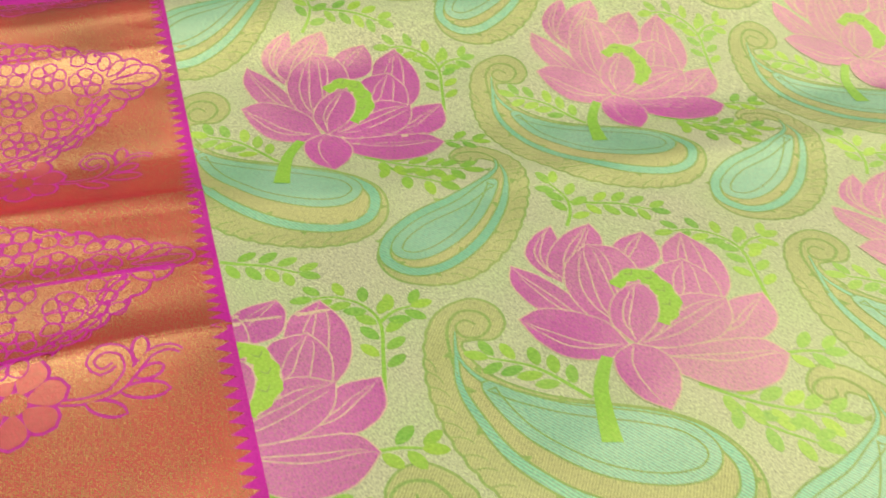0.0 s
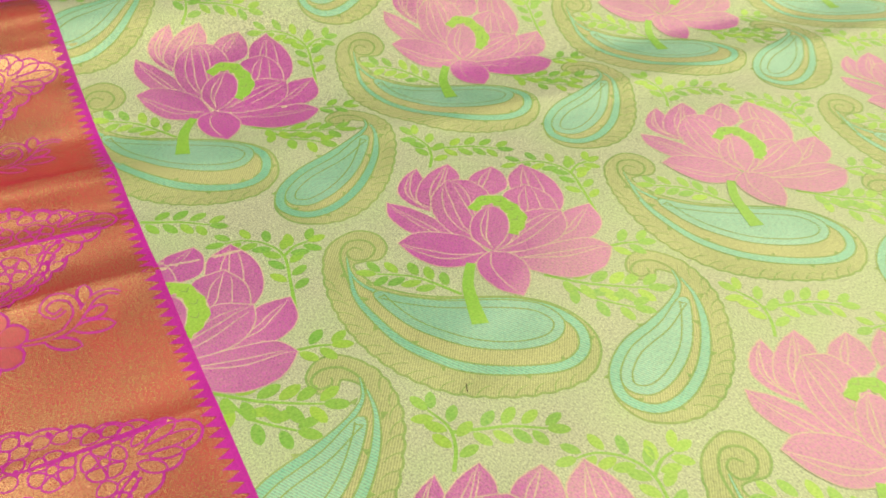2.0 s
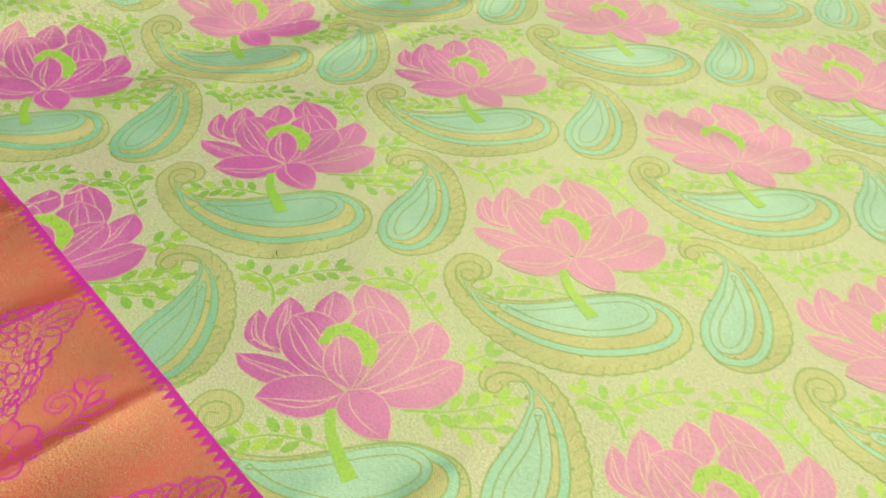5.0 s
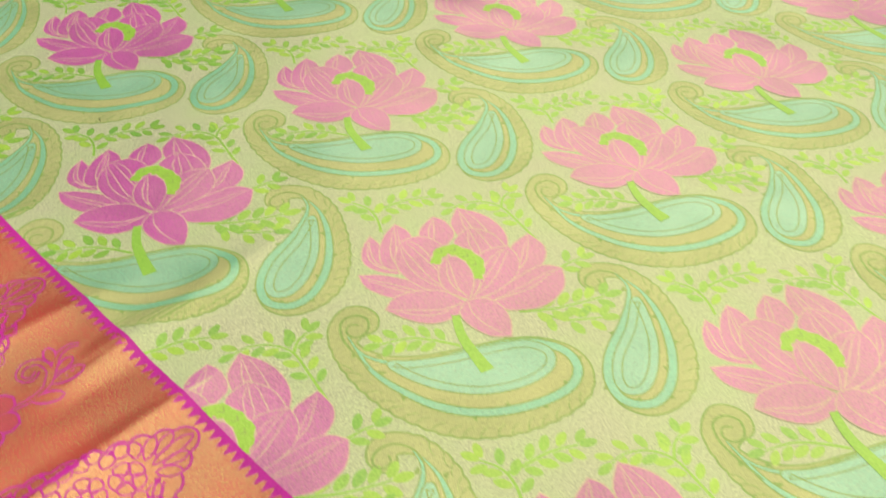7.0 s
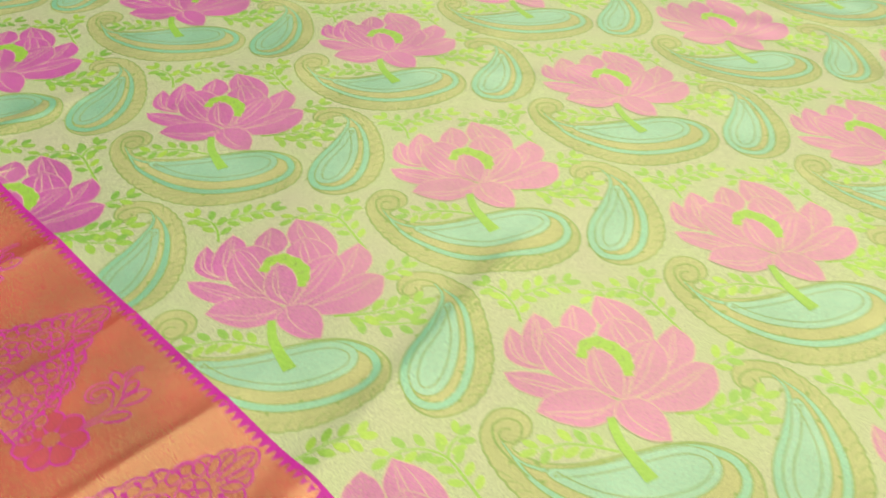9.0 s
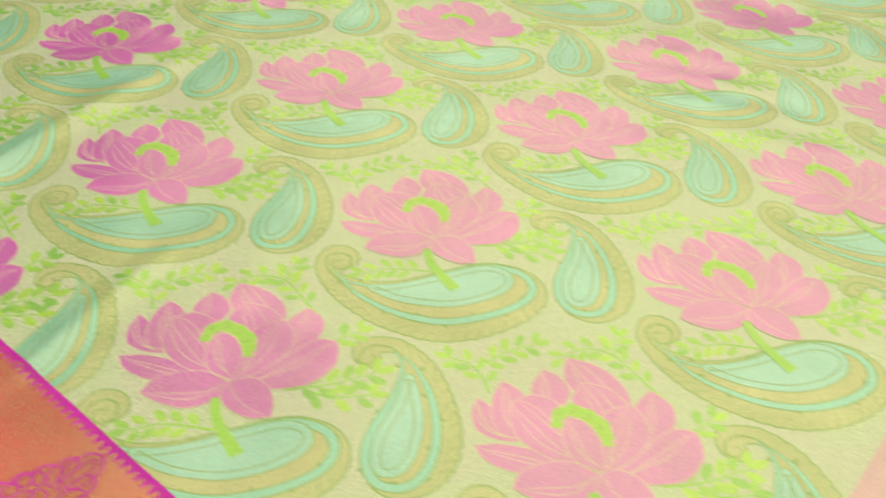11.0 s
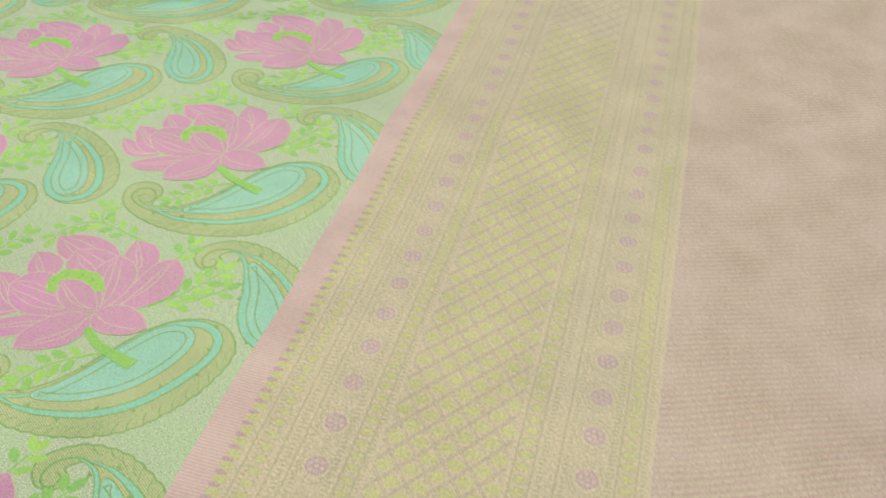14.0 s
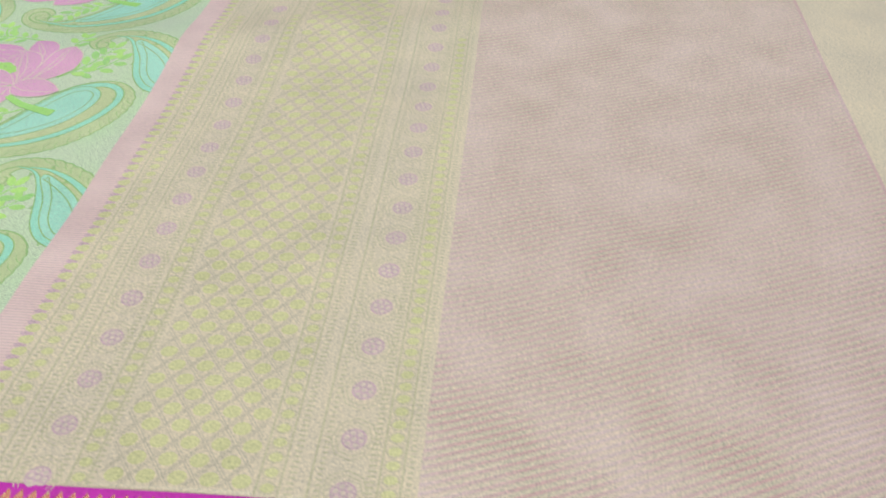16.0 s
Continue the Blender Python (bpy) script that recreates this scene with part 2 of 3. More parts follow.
def curve(points, step=1.8, closed=False):
    """A smooth line through a few control points."""
    p = np.array(points, float)
    n = len(p)
    out = []
    for i in range(n if closed else n - 1):
        if closed:
            a, b, c, d = p[(i - 1) % n], p[i], p[(i + 1) % n], p[(i + 2) % n]
        else:
            a, b, c, d = p[max(i - 1, 0)], p[i], p[i + 1], p[min(i + 2, n - 1)]
        k = max(2, int(np.hypot(*(c - b)) / step))
        t = np.arange(k)[:, None] / k
        out.append(0.5 * (2 * b + (c - a) * t + (2 * a - 5 * b + 4 * c - d) * t ** 2 + (3 * b - 3 * c + d - a) * t ** 3))
    if not closed:
        out.append(p[-1:])
    return np.concatenate(out)


def grown(poly, by):
    """The outline moved outwards."""
    p = np.array(poly, float)
    area2 = np.sum(p[:, 0] * np.roll(p[:, 1], -1) - np.roll(p[:, 0], -1) * p[:, 1])
    t = np.roll(p, -1, 0) - np.roll(p, 1, 0)
    t /= np.maximum(np.hypot(t[:, 0], t[:, 1]), 1e-6)[:, None]
    return p + by * np.sign(area2) * np.stack([t[:, 1], -t[:, 0]], 1)


def inside(q, poly):
    x, y = q[:, 0][:, None], q[:, 1][:, None]
    a, b = poly, np.roll(poly, -1, 0)
    hit = ((a[:, 1] > y) != (b[:, 1] > y)) & (x < (b[:, 0] - a[:, 0]) * (y - a[:, 1]) / (b[:, 1] - a[:, 1] + 1e-12) + a[:, 0])
    return hit.sum(1) % 2 == 1


def fill(poly, step=2.6):
    """Triangles over a closed outline, fine enough to follow the cloth."""
    poly = np.array(poly, float)
    lo, hi = poly.min(0), poly.max(0)
    g = np.stack(np.meshgrid(np.arange(lo[0] + step / 2, hi[0], step), np.arange(lo[1] + step / 2, hi[1], step)), -1).reshape(-1, 2)
    if len(g):
        g = g[inside(g, poly)]
        if len(g):
            gap = np.hypot(g[:, None, 0] - poly[None, :, 0], g[:, None, 1] - poly[None, :, 1]).min(1)
            g = g[gap > step * 0.45]
    pts = [Vector(v) for v in (np.concatenate([poly, g]) if len(g) else poly)]
    v, _, f, *_ = delaunay_2d_cdt(pts, [], [list(range(len(poly)))], 1, 1e-5)
    return np.array([tuple(a) for a in v]), [tuple(a) for a in f]


def ribbon(points, width, step=1.8, closed=False, smooth=True):
    """A flat thread of given width along a line; width may be a pair or a list, from start to end."""
    p = curve(points, step, closed) if smooth else np.array(points, float)
    n = len(p)
    w = np.interp(np.linspace(0, 1, n), np.linspace(0, 1, len(np.atleast_1d(width))), np.atleast_1d(width))
    t = np.roll(p, -1, 0) - np.roll(p, 1, 0) if closed else np.gradient(p, axis=0)
    t /= np.maximum(np.hypot(t[:, 0], t[:, 1]), 1e-6)[:, None]
    o = np.stack([-t[:, 1], t[:, 0]], 1) * w[:, None] / 2
    cols = max(2, int(math.ceil(w.max() / 1.6)) + 1)
    v = np.concatenate([p + o * k for k in np.linspace(1, -1, cols)])
    f = [(c * n + i, (c + 1) * n + i, (c + 1) * n + (i + 1) % n, c * n + (i + 1) % n) for c in range(cols - 1) for i in range(n if closed else n - 1)]
    return v, f


def joined(*shapes):
    vs, fs, k = [], [], 0
    for v, f in shapes:
        vs.append(v)
        fs += [tuple(i + k for i in q) for q in f]
        k += len(v)
    return np.concatenate(vs), fs


def disc(cx, cy, rx, ry=None, n=14, turn=0.0):
    ry = ry or rx
    a = np.arange(n) * 2 * math.pi / n
    c, s = math.cos(turn), math.sin(turn)
    x, y = rx * np.cos(a), ry * np.sin(a)
    return np.stack([cx + x * c - y * s, cy + x * s + y * c], 1)


def petal(base, tip, width, bend=0.0, fat=0.55, point=1.0):
    """Outline of a petal from base to tip; fat: where it is widest; bend: sideways bow."""
    b, t = np.array(base, float), np.array(tip, float)
    ax = t - b
    size = np.hypot(*ax)
    ax /= size
    no = np.array([-ax[1], ax[0]])
    s = np.linspace(0, 1, max(9, int(size / 2.6)))
    k = math.log(0.5) / math.log(fat)
    w = np.sin(math.pi * s ** k) ** 0.54 * width / 2 * np.where(s > fat, 1 - 0.12 * point * (s - fat), 1)
    mid = b + np.outer(s * size, ax) + np.outer(np.sin(math.pi * s) * bend, no)
    return np.concatenate([mid + w[:, None] * no, (mid - w[:, None] * no)[-2:0:-1]])


def leaf_shape(x, y, ang, size, width=0.5):
    a = radians(ang)
    return petal((x, y), (x + size * math.cos(a), y + size * math.sin(a)), size * width, 0, 0.52)


def lay(name, shape, at, layer, material, parent, label="", keep=None):
    """Lays a drawn shape on the cloth as a mesh of its own under parent; at and shape in mm, layer in mm above the cloth.
    keep: (x0, x1, y0, y1) in mm, outside of which faces are left off."""
    v, f = shape
    w = v + np.array(at, float)
    if keep:
        ok = (w[:, 0] > keep[0]) & (w[:, 0] < keep[1]) & (w[:, 1] > keep[2]) & (w[:, 1] < keep[3])
        if not ok.any():
            return None
        if not ok.all():
            f = [q for q in f if any(ok[i] for i in q)]
            used = sorted({i for q in f for i in q})
            index = {i: k for k, i in enumerate(used)}
            w, f = w[used], [tuple(index[i] for i in q) for q in f]
    x, y = w[:, 0] * MM, w[:, 1] * MM
    lift = layer if np.ndim(layer) == 0 else np.asarray(layer)
    z = height(x, y) + lift * MM
    me = bpy.data.meshes.new(name)
    me.from_pydata(np.stack([x, y, z], 1).tolist(), [], f)
    me.polygons.foreach_set("use_smooth", [True] * len(me.polygons))
    me.materials.append(material)
    me.update()
    flip = sum(me.polygons[i].normal.z for i in range(0, len(me.polygons), max(1, len(me.polygons) // 9))) < 0
    if flip:
        me.flip_normals()
    ob = new(name, me)
    ob.parent = parent
    if label:
        tagged(ob, label)
    return ob


def tag_stuff(ob):
    return tagged(ob, kind="stuff") if ob else None


def sheet(name, x0, x1, y0, y1, step, layer, material, parent, thick=0.6):
    """A woven panel with thickness that follows the cloth."""
    nx, ny = max(2, int(round((x1 - x0) / step)) + 1), max(2, int(round((y1 - y0) / step)) + 1)
    gx, gy = np.meshgrid(np.linspace(x0, x1, nx), np.linspace(y0, y1, ny))
    gz = height(gx, gy) + layer * MM
    top = np.stack([gx, gy, gz], -1).reshape(-1, 3)
    i = np.arange(nx * ny).reshape(ny, nx)
    quads = np.stack([i[:-1, :-1], i[:-1, 1:], i[1:, 1:], i[1:, :-1]], -1).reshape(-1, 4)
    ring = np.concatenate([i[0, :], i[1:, -1], i[-1, -2::-1], i[-2:0:-1, 0]])
    low = top[ring] - np.array([0, 0, thick * MM])
    m = len(ring)
    k = len(top) + np.arange(m)
    sides = np.stack([ring, k, np.roll(k, -1), np.roll(ring, -1)], -1)
    me = bpy.data.meshes.new(name)
    me.from_pydata(np.concatenate([top, low]).tolist(), [], np.concatenate([quads, sides]).tolist())
    me.polygons.foreach_set("use_smooth", [True] * len(quads) + [False] * len(sides))
    me.materials.append(material)
    me.update()
    ob = new(name, me)
    ob.parent = parent
    return ob


# ---------------------------------------------------------------- the room
def slab(name, x0, x1, y0, y1, z0, z1, material):
    bm = bmesh.new()
    bmesh.ops.create_cube(bm, size=1)
    for v in bm.verts:
        v.co = Vector(((x0 + x1) / 2 + v.co.x * (x1 - x0), (y0 + y1) / 2 + v.co.y * (y1 - y0), (z0 + z1) / 2 + v.co.z * (z1 - z0)))
    me = bpy.data.meshes.new(name)
    bm.to_mesh(me)
    bm.free()
    me.materials.append(material)
    return tagged(new(name, me), kind="structure")


LOW = -0.0095
tagged(slab("floor", -2.4, 3.6, -3.0, 2.6, LOW - 0.1, LOW, M_FLOOR), "dark teal matt floor under the spread cloth", "floor")
# The walls are unseen, added to close the place and dim its reflections.
tagged(slab("unseen_wall_north", -2.5, 3.7, 2.6, 2.7, LOW, 3.0, M_WALL), "added unseen wall, plain dim beige", "wall")
tagged(slab("unseen_wall_south", -2.5, 3.7, -3.1, -3.0, LOW, 3.0, M_WALL), "added unseen wall, plain dim beige", "wall")
tagged(slab("unseen_wall_west", -2.5, -2.4, -3.0, 2.6, LOW, 3.0, M_WALL), "added unseen wall, plain dim beige", "wall")
tagged(slab("unseen_wall_east", 3.6, 3.7, -3.0, 2.6, LOW, 3.0, M_WALL), "added unseen wall, plain dim beige", "wall")
# Unseen ceiling added above; its brown tints what the folds reflect.
tagged(slab("ceiling", -2.5, 3.7, -3.1, 2.7, 3.0, 3.1, M_CEILING), "added unseen ceiling, reddish brown for a warm dim reflection", "ceiling")

# ---------------------------------------------------------------- the saree
saree = tagged(new("saree"), "silk brocade saree with woven lotuses spread flat", "saree")
ground = sheet("body_cloth", XB - 0.004, XR, YP - 0.004, YB, 0.0020, 0.0, M_GROUND, saree)
tagged(ground, "cream gold tissue body of the saree")
border = sheet("border", XL, XB, YE, YB, 0.0018, 0.50, M_COPPER, saree)
tagged(border, "copper red zari border with cross creases")
pallu = sheet("end_piece", XB, XR, YE, YP, 0.0027, 0.50, M_SAND, saree)
tagged(pallu, "sand gold zari end piece of the saree")

Q, P = 140.0, 302.0
BODY = (XB / MM - 1, XR / MM - 3, YP / MM - 1, YB / MM - 2)

# lotus petals from the back to the front: the left flank from base to tip, then the right one, and where the veins run
PETALS = [
    ([(-9, 36), (-15, 44), (-16.5, 54), (-10, 62), (-1, 66)], [(-9, 36), (-5, 47), (-1.5, 58), (-1, 66)], (0.30, 0.42)),
    ([(-3, 32), (-11, 44), (-6, 54), (4, 61), (14, 63.5)], [(-3, 32), (9, 44), (15, 54), (14, 63.5)], (0.34, 0.46, 0.60)),
    ([(14, 34), (15, 46), (21, 52), (32, 54)], [(14, 34), (29, 36), (34, 46), (32, 54)], (0.30, 0.42)),
    ([(22, 20), (30, 34), (35, 44), (46, 50)], [(22, 20), (38, 12), (47, 16), (52, 28), (51, 39), (46, 50)], (0.28, 0.38, 0.66)),
    ([(14, 8), (22, 26), (27, 34), (39, 35.5)], [(14, 8), (32, 8), (41, 12), (44, 24), (39, 35.5)], (0.32, 0.44, 0.70)),
    ([(1, 4), (-13, 13), (-22, 25), (-26, 34), (-27, 42), (-24, 49.5)], [(1, 4), (-5, 19), (-10, 32), (-16, 42), (-24, 49.5)], (0.46, 0.60)),
    ([(1, 3), (-7, 18), (-9, 33), (-4, 45), (7, 52.5)], [(1, 3), (13, 18), (20, 36), (17, 48), (7, 52.5)], (0.22, 0.34, 0.56, 0.66)),
    ([(4, 0), (20, 1), (36, 5), (44, 11), (57, 11)], [(4, 0), (22, -6), (43, -8.5), (55, -2), (57, 11)], (0.34, 0.46)),
    ([(1, 1), (11, 8), (22, 16), (32, 18), (43, 12.5)], [(1, 1), (14, -4), (30, -4), (40, 3), (43, 12.5)], (0.28, 0.40, 0.60)),
    ([(0, 1), (12, -3.5), (31, -5.5), (44, -8.5), (49.5, -17)], [(0, 1), (7, -12), (17, -22.5), (27, -27), (40, -25.5), (49.5, -17)], (0.30, 0.40)),
    ([(0, 2), (-9, -2), (-21, 2), (-28, 12), (-31, 24)], [(0, 2), (-3, 14), (-12, 22.5), (-22, 26.5), (-31, 24)], (0.26, 0.38)),
]
FRONT = [
    ([(2, 1), (-1.5, 12), (2, 21), (9, 27), (16, 28.5)], [(2, 1), (13, 8), (19, 18), (19, 25), (16, 28.5)], (0.30, 0.42)),
    ([(1, 2), (-7, -1), (-10, -9), (-8, -20), (-1, -27.5)], [(1, 2), (8, -3), (10, -12), (6, -21), (-1, -27.5)], (0.32,)),
]
PISTIL = [(8, 29), (14, 32.5), (20, 31.5), (23, 25), (22.5, 16), (15, 7.5)]
STEM = [(-10, -1), (-17, -11), (-21, -22), (-24, -33)]


def flank(points, n):
    """A smooth flank of a petal in n even steps."""
    p = curve(points, 1.2)
    run = np.concatenate([[0], np.cumsum(np.hypot(*np.diff(p, axis=0).T))])
    at = np.linspace(0, run[-1], n)
    return np.stack([np.interp(at, run, p[:, 0]), np.interp(at, run, p[:, 1])], 1)


def petal_shape(p):
    """The closed outline of a petal, pointed at the tip and slightly frayed by the weave."""
    a, b = curve(p[0], 1.5), curve(p[1], 1.5)
    ring = np.concatenate([a, b[-2:0:-1]])
    k = np.arange(len(ring))
    return ring + 0.10 * np.stack([np.sin(k * 2.1 + ring[:, 1]), np.sin(k * 1.7 + ring[:, 0])], 1)


def veins(p):
    """Fine cream lines that run from the base of a petal to its tip."""
    a, b = flank(p[0], 26), flank(p[1], 26)
    lines = []
    for k, f in enumerate(p[2]):
        s = np.linspace(0, 1, 26)
        g = f + (0.5 - f) * np.clip(1 - s * 3.0, 0, 1) + 0.022 * np.sin(s * 9 + 2.3 * k)
        q = (a * (1 - g[:, None]) + b * g[:, None])[2:(25 if k % 2 else 23)]
        lines.append(ribbon(q, [0.3, 0.52, 0.56, 0.50, 0.25], smooth=False))
    return lines


def lotus_template():
    items = []
    outline, strokes, z_out, z_str = [], [], [], []
    level = 0.04
    for i, p in enumerate(PETALS + ["pistil"] + FRONT):
        if p == "pistil":
            edge = curve(PISTIL, 1.6)
            ragged = np.interp(np.linspace(0, 4, len(edge)), range(5), [4.5, 6.2, 7.4, 8.4, 4.5]) + 1.4 * np.sin(np.arange(len(edge)) * 1.7)
            arc = ribbon(edge, ragged, smooth=False)
            items.append(("pistil", arc, level + 0.009, M_LIME, "lime green toothed lotus centre"))
            rim = ribbon(edge, [5.0, 6.8, 8.0, 9.0, 5.0], 1.6)
            cells = [ribbon([edge[i] + (-2.2, 1.6), edge[i], edge[i] + (1.4, 2.4)], [0.3, 0.7, 0.3], 1.0) for i in range(5, len(edge) - 3, 4)]
            items.append(("pistil_line", joined(*cells), level + 0.014, M_OLIVE, ""))
            outline.append(rim)
            z_out.append(np.full(len(rim[0]), level))
        else:
            shape = petal_shape(p)
            rim = fill(grown(shape, 0.20), 2.0)
            outline.append(rim)
            z_out.append(np.full(len(rim[0]), level))
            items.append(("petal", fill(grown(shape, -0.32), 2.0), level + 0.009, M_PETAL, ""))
            for v in veins(p):
                strokes.append(v)
                z_str.append(np.full(len(v[0]), level + 0.014))
        level += 0.018
    items.append(("stem", ribbon(STEM, [3.8, 4.6, 5.4, 6.8]), 0.27, M_STEM, "bright green woven stem"))
    return (joined(*outline), np.concatenate(z_out)), (joined(*strokes), np.concatenate(z_str)), items


BIG_OUT = [(-45, 38), (-58, 33), (-66, 19), (-70, 0), (-69, -22), (-61, -44), (-46, -60), (-24, -71), (-4, -73), (9, -65), (13, -52), (8, -38), (-2, -28), (-18, -19), (-38, -8), (-50, 4), (-54, 17), (-50, 19), (-42, 18), (-36, 24), (-37, 33)]
BIG_RING = [(-54, 24), (-57, 14), (-60, 2), (-59, -12), (-54, -30), (-43, -46), (-26, -58), (-8, -64), (4, -61), (9, -51), (5, -39), (-4, -30), (-18, -22), (-36, -13), (-50, -2), (-56, 9), (-56, 18)]
BIG_BODY = [(-52, -1), (-50, -14), (-44, -27), (-33, -40), (-17, -49), (-3, -51), (4, -45), (1, -35), (-10, -27), (-30, -17), (-44, -8)]
BIG_CURL = [(-60, 4), (-58.5, 16), (-56, 26), (-50, 32.5), (-43, 31), (-41, 25), (-46, 20), (-52, 21), (-53, 26), (-49, 28.5), (-46, 25.5)]
SMALL_OUT = [(54, -24), (63, -26), (71, -38), (71, -56), (63, -74), (50, -91), (34, -102), (18, -104), (5, -98), (1, -86), (7, -75), (20, -67), (40, -60), (58, -50), (63, -42), (58, -36), (54, -40), (48, -38), (47, -30)]
SMALL_RING = [(64, -38), (61, -47), (52, -54), (38, -60), (20, -66), (8, -75), (4, -86), (11, -95), (24, -95), (40, -86), (54, -71), (62, -56), (64, -44)]
SMALL_BODY = [(57, -55), (40, -63), (22, -69), (11, -77), (9, -84), (16, -88), (29, -84), (44, -73)]
SMALL_CURL = [(63, -46), (64, -38), (60, -31), (53, -29), (48, -32), (49, -36.5), (54, -36.5), (55, -33.5)]


def scalloped(poly, from_i, to_i, depth=0.9, pitch=7.0):
    p = curve(poly, 1.4, True)
    t = np.roll(p, -1, 0) - np.roll(p, 1, 0)
    t /= np.maximum(np.hypot(t[:, 0], t[:, 1]), 1e-6)[:, None]
    o = np.stack([t[:, 1], -t[:, 0]], 1)
    run = np.cumsum(np.hypot(*(np.roll(p, -1, 0) - p).T))
    frac = np.arange(len(p)) / len(p) * len(poly)
    amount = np.clip((frac - from_i) * 1.5, 0, 1) * np.clip((to_i - frac) * 1.5, 0, 1)
    area2 = np.sum(p[:, 0] * np.roll(p[:, 1], -1) - np.roll(p[:, 0], -1) * p[:, 1])
    return p + (np.sign(area2) * amount * depth * (np.abs(np.sin(run * math.pi / pitch)) - 0.4))[:, None] * o


def barbs(ring):
    """Small green thorns on both sides of the ring."""
    p = curve(ring, 1.6, True)
    out = []
    for i in range(6, len(p) - 6, 9):
        t = p[(i + 2) % len(p)] - p[i - 2]
        t /= np.hypot(*t)
        no = np.array([-t[1], t[0]]) * (1 if (i // 9) % 2 else -1)
        out.append((np.array([p[i] + no * 1.6 - t * 1.8, p[i] + no * 1.6 + t * 1.8, p[i] + no * 4.4 + t * 1.4]), [(0, 1, 2)]))
    return joined(*out)


def scallop_lines(edge, out, from_i, to_i, pitch=7.0):
    """Short curved threads that run inwards from the notches of the scalloped edge."""
    t = np.roll(edge, -1, 0) - np.roll(edge, 1, 0)
    t /= np.maximum(np.hypot(t[:, 0], t[:, 1]), 1e-6)[:, None]
    sign = np.sign(np.sum(edge[:, 0] * np.roll(edge[:, 1], -1) - np.roll(edge[:, 0], -1) * edge[:, 1]))
    run = np.cumsum(np.hypot(*(np.roll(edge, -1, 0) - edge).T))
    lines = []
    for k in range(1, int(run[-1] / pitch)):
        i = min(int(np.searchsorted(run, k * pitch)), len(edge) - 1)
        if from_i + 0.8 < i / len(edge) * len(out) < to_i - 0.8:
            no = sign * np.array([-t[i, 1], t[i, 0]])
            p = edge[i]
            lines.append(ribbon([p, p + no * 2.4 + t[i] * 1.4, p + no * 4.2 + t[i] * 3.6, p + no * 4.8 + t[i] * 5.6], [0.5, 0.45, 0.25], 1.2))
    return joined(*lines)


def paisley_template(out, ring, body, curl, span):
    edge = scalloped(out, *span)
    smooth_body = curve(body, 1.6, True)
    return [
        ("outline", fill(grown(edge, 0.55)), 0.04, M_OLIVE, "olive green outline"),
        ("gold_band", fill(grown(edge, -0.40)), 0.055, M_OCHRE, "ochre gold scalloped band"),
        ("inner_band", fill(grown(curve(ring, 1.6, True), -0.4)), 0.07, M_GOLD, "yellow gold inner band"),
        ("ring_edge", ribbon(ring, [1.0, 3.6, 5.0, 5.2, 5.2, 5.2, 5.0, 3.8, 1.0], 1.6), 0.085, M_OLIVE, "olive green thread"),
        ("ring", ribbon(ring, [0.3, 2.3, 3.5, 3.7, 3.7, 3.7, 3.5, 2.5, 0.3], 1.6), 0.11, M_MINT_EDGE, "mint green ring"),
        ("barb", joined(barbs(ring), scallop_lines(edge, out, *span)), 0.075, M_OLIVE, "small green barbs"),
        ("curl", ribbon(curl, [1.0, 1.1, 1.1, 0.8], 1.2), 0.11, M_OLIVE, "olive green curl"),
        ("heart_edge", ribbon(grown(smooth_body, 1.5)[::2], 0.9, 1.6, True), 0.12, M_OLIVE, "olive green thread"),
        ("heart", fill(grown(smooth_body, 1.3)), 0.13, M_MINT, "mint green silk heart"),
        ("heart_line", ribbon(grown(smooth_body, -2.6)[::2], 0.65, 1.6, True), 0.155, M_OLIVE, "fine green line"),
    ]


def sprig_template(stem, leaves):
    items = [("twig", ribbon(stem, [1.5, 1.2, 0.8]), 0.06, M_STEM, "")]
    for x, y, ang, size in leaves:
        items.append(("leaf", fill(leaf_shape(x, y, ang, size)), 0.075, M_LEAF, ""))
    return items


def along(stem, n, size, spread=48, start=0.2, end_leaf=True):
    """Pairs of leaves along a twig, with a last one at its tip."""
    p = curve(stem, 1.0)
    out = []
    for k in range(n):
        s = start + (0.94 - start) * k / max(1, n - 1)
        i = min(int(s * (len(p) - 1)), len(p) - 2)
        d = math.degrees(math.atan2(*(p[i + 1] - p[i])[::-1]))
        side = 1 if k % 2 else -1
        a = radians(d + side * spread)
        out.append((p[i][0] + 1.6 * math.cos(a), p[i][1] + 1.6 * math.sin(a), d + side * spread, size * (1.05 - 0.25 * abs(s - 0.5))))
    if end_leaf:
        d = math.degrees(math.atan2(*(p[-1] - p[-2])[::-1]))
        out.append((p[-1][0], p[-1][1], d, size))
    return out


S1 = [(-22, -15), (-29, -4), (-36, 4), (-47, 10)]
S2 = [(13, -20), (26, -31), (38, -38), (48, -43)]
S2B = [(19, -27), (24, -39), (36, -50)]
S3 = [(47, -16), (55, -17), (61, -19)]
S4 = [(5, 64), (10, 72), (12, 81), (9, 90)]
S4B = [(12, 78), (22, 75), (32, 72), (42, 66)]
S5 = [(56, 3), (60, 19), (63, 34), (59, 44), (51, 50), (44, 51)]
S6 = [(63, 34), (69, 38), (75, 39)]
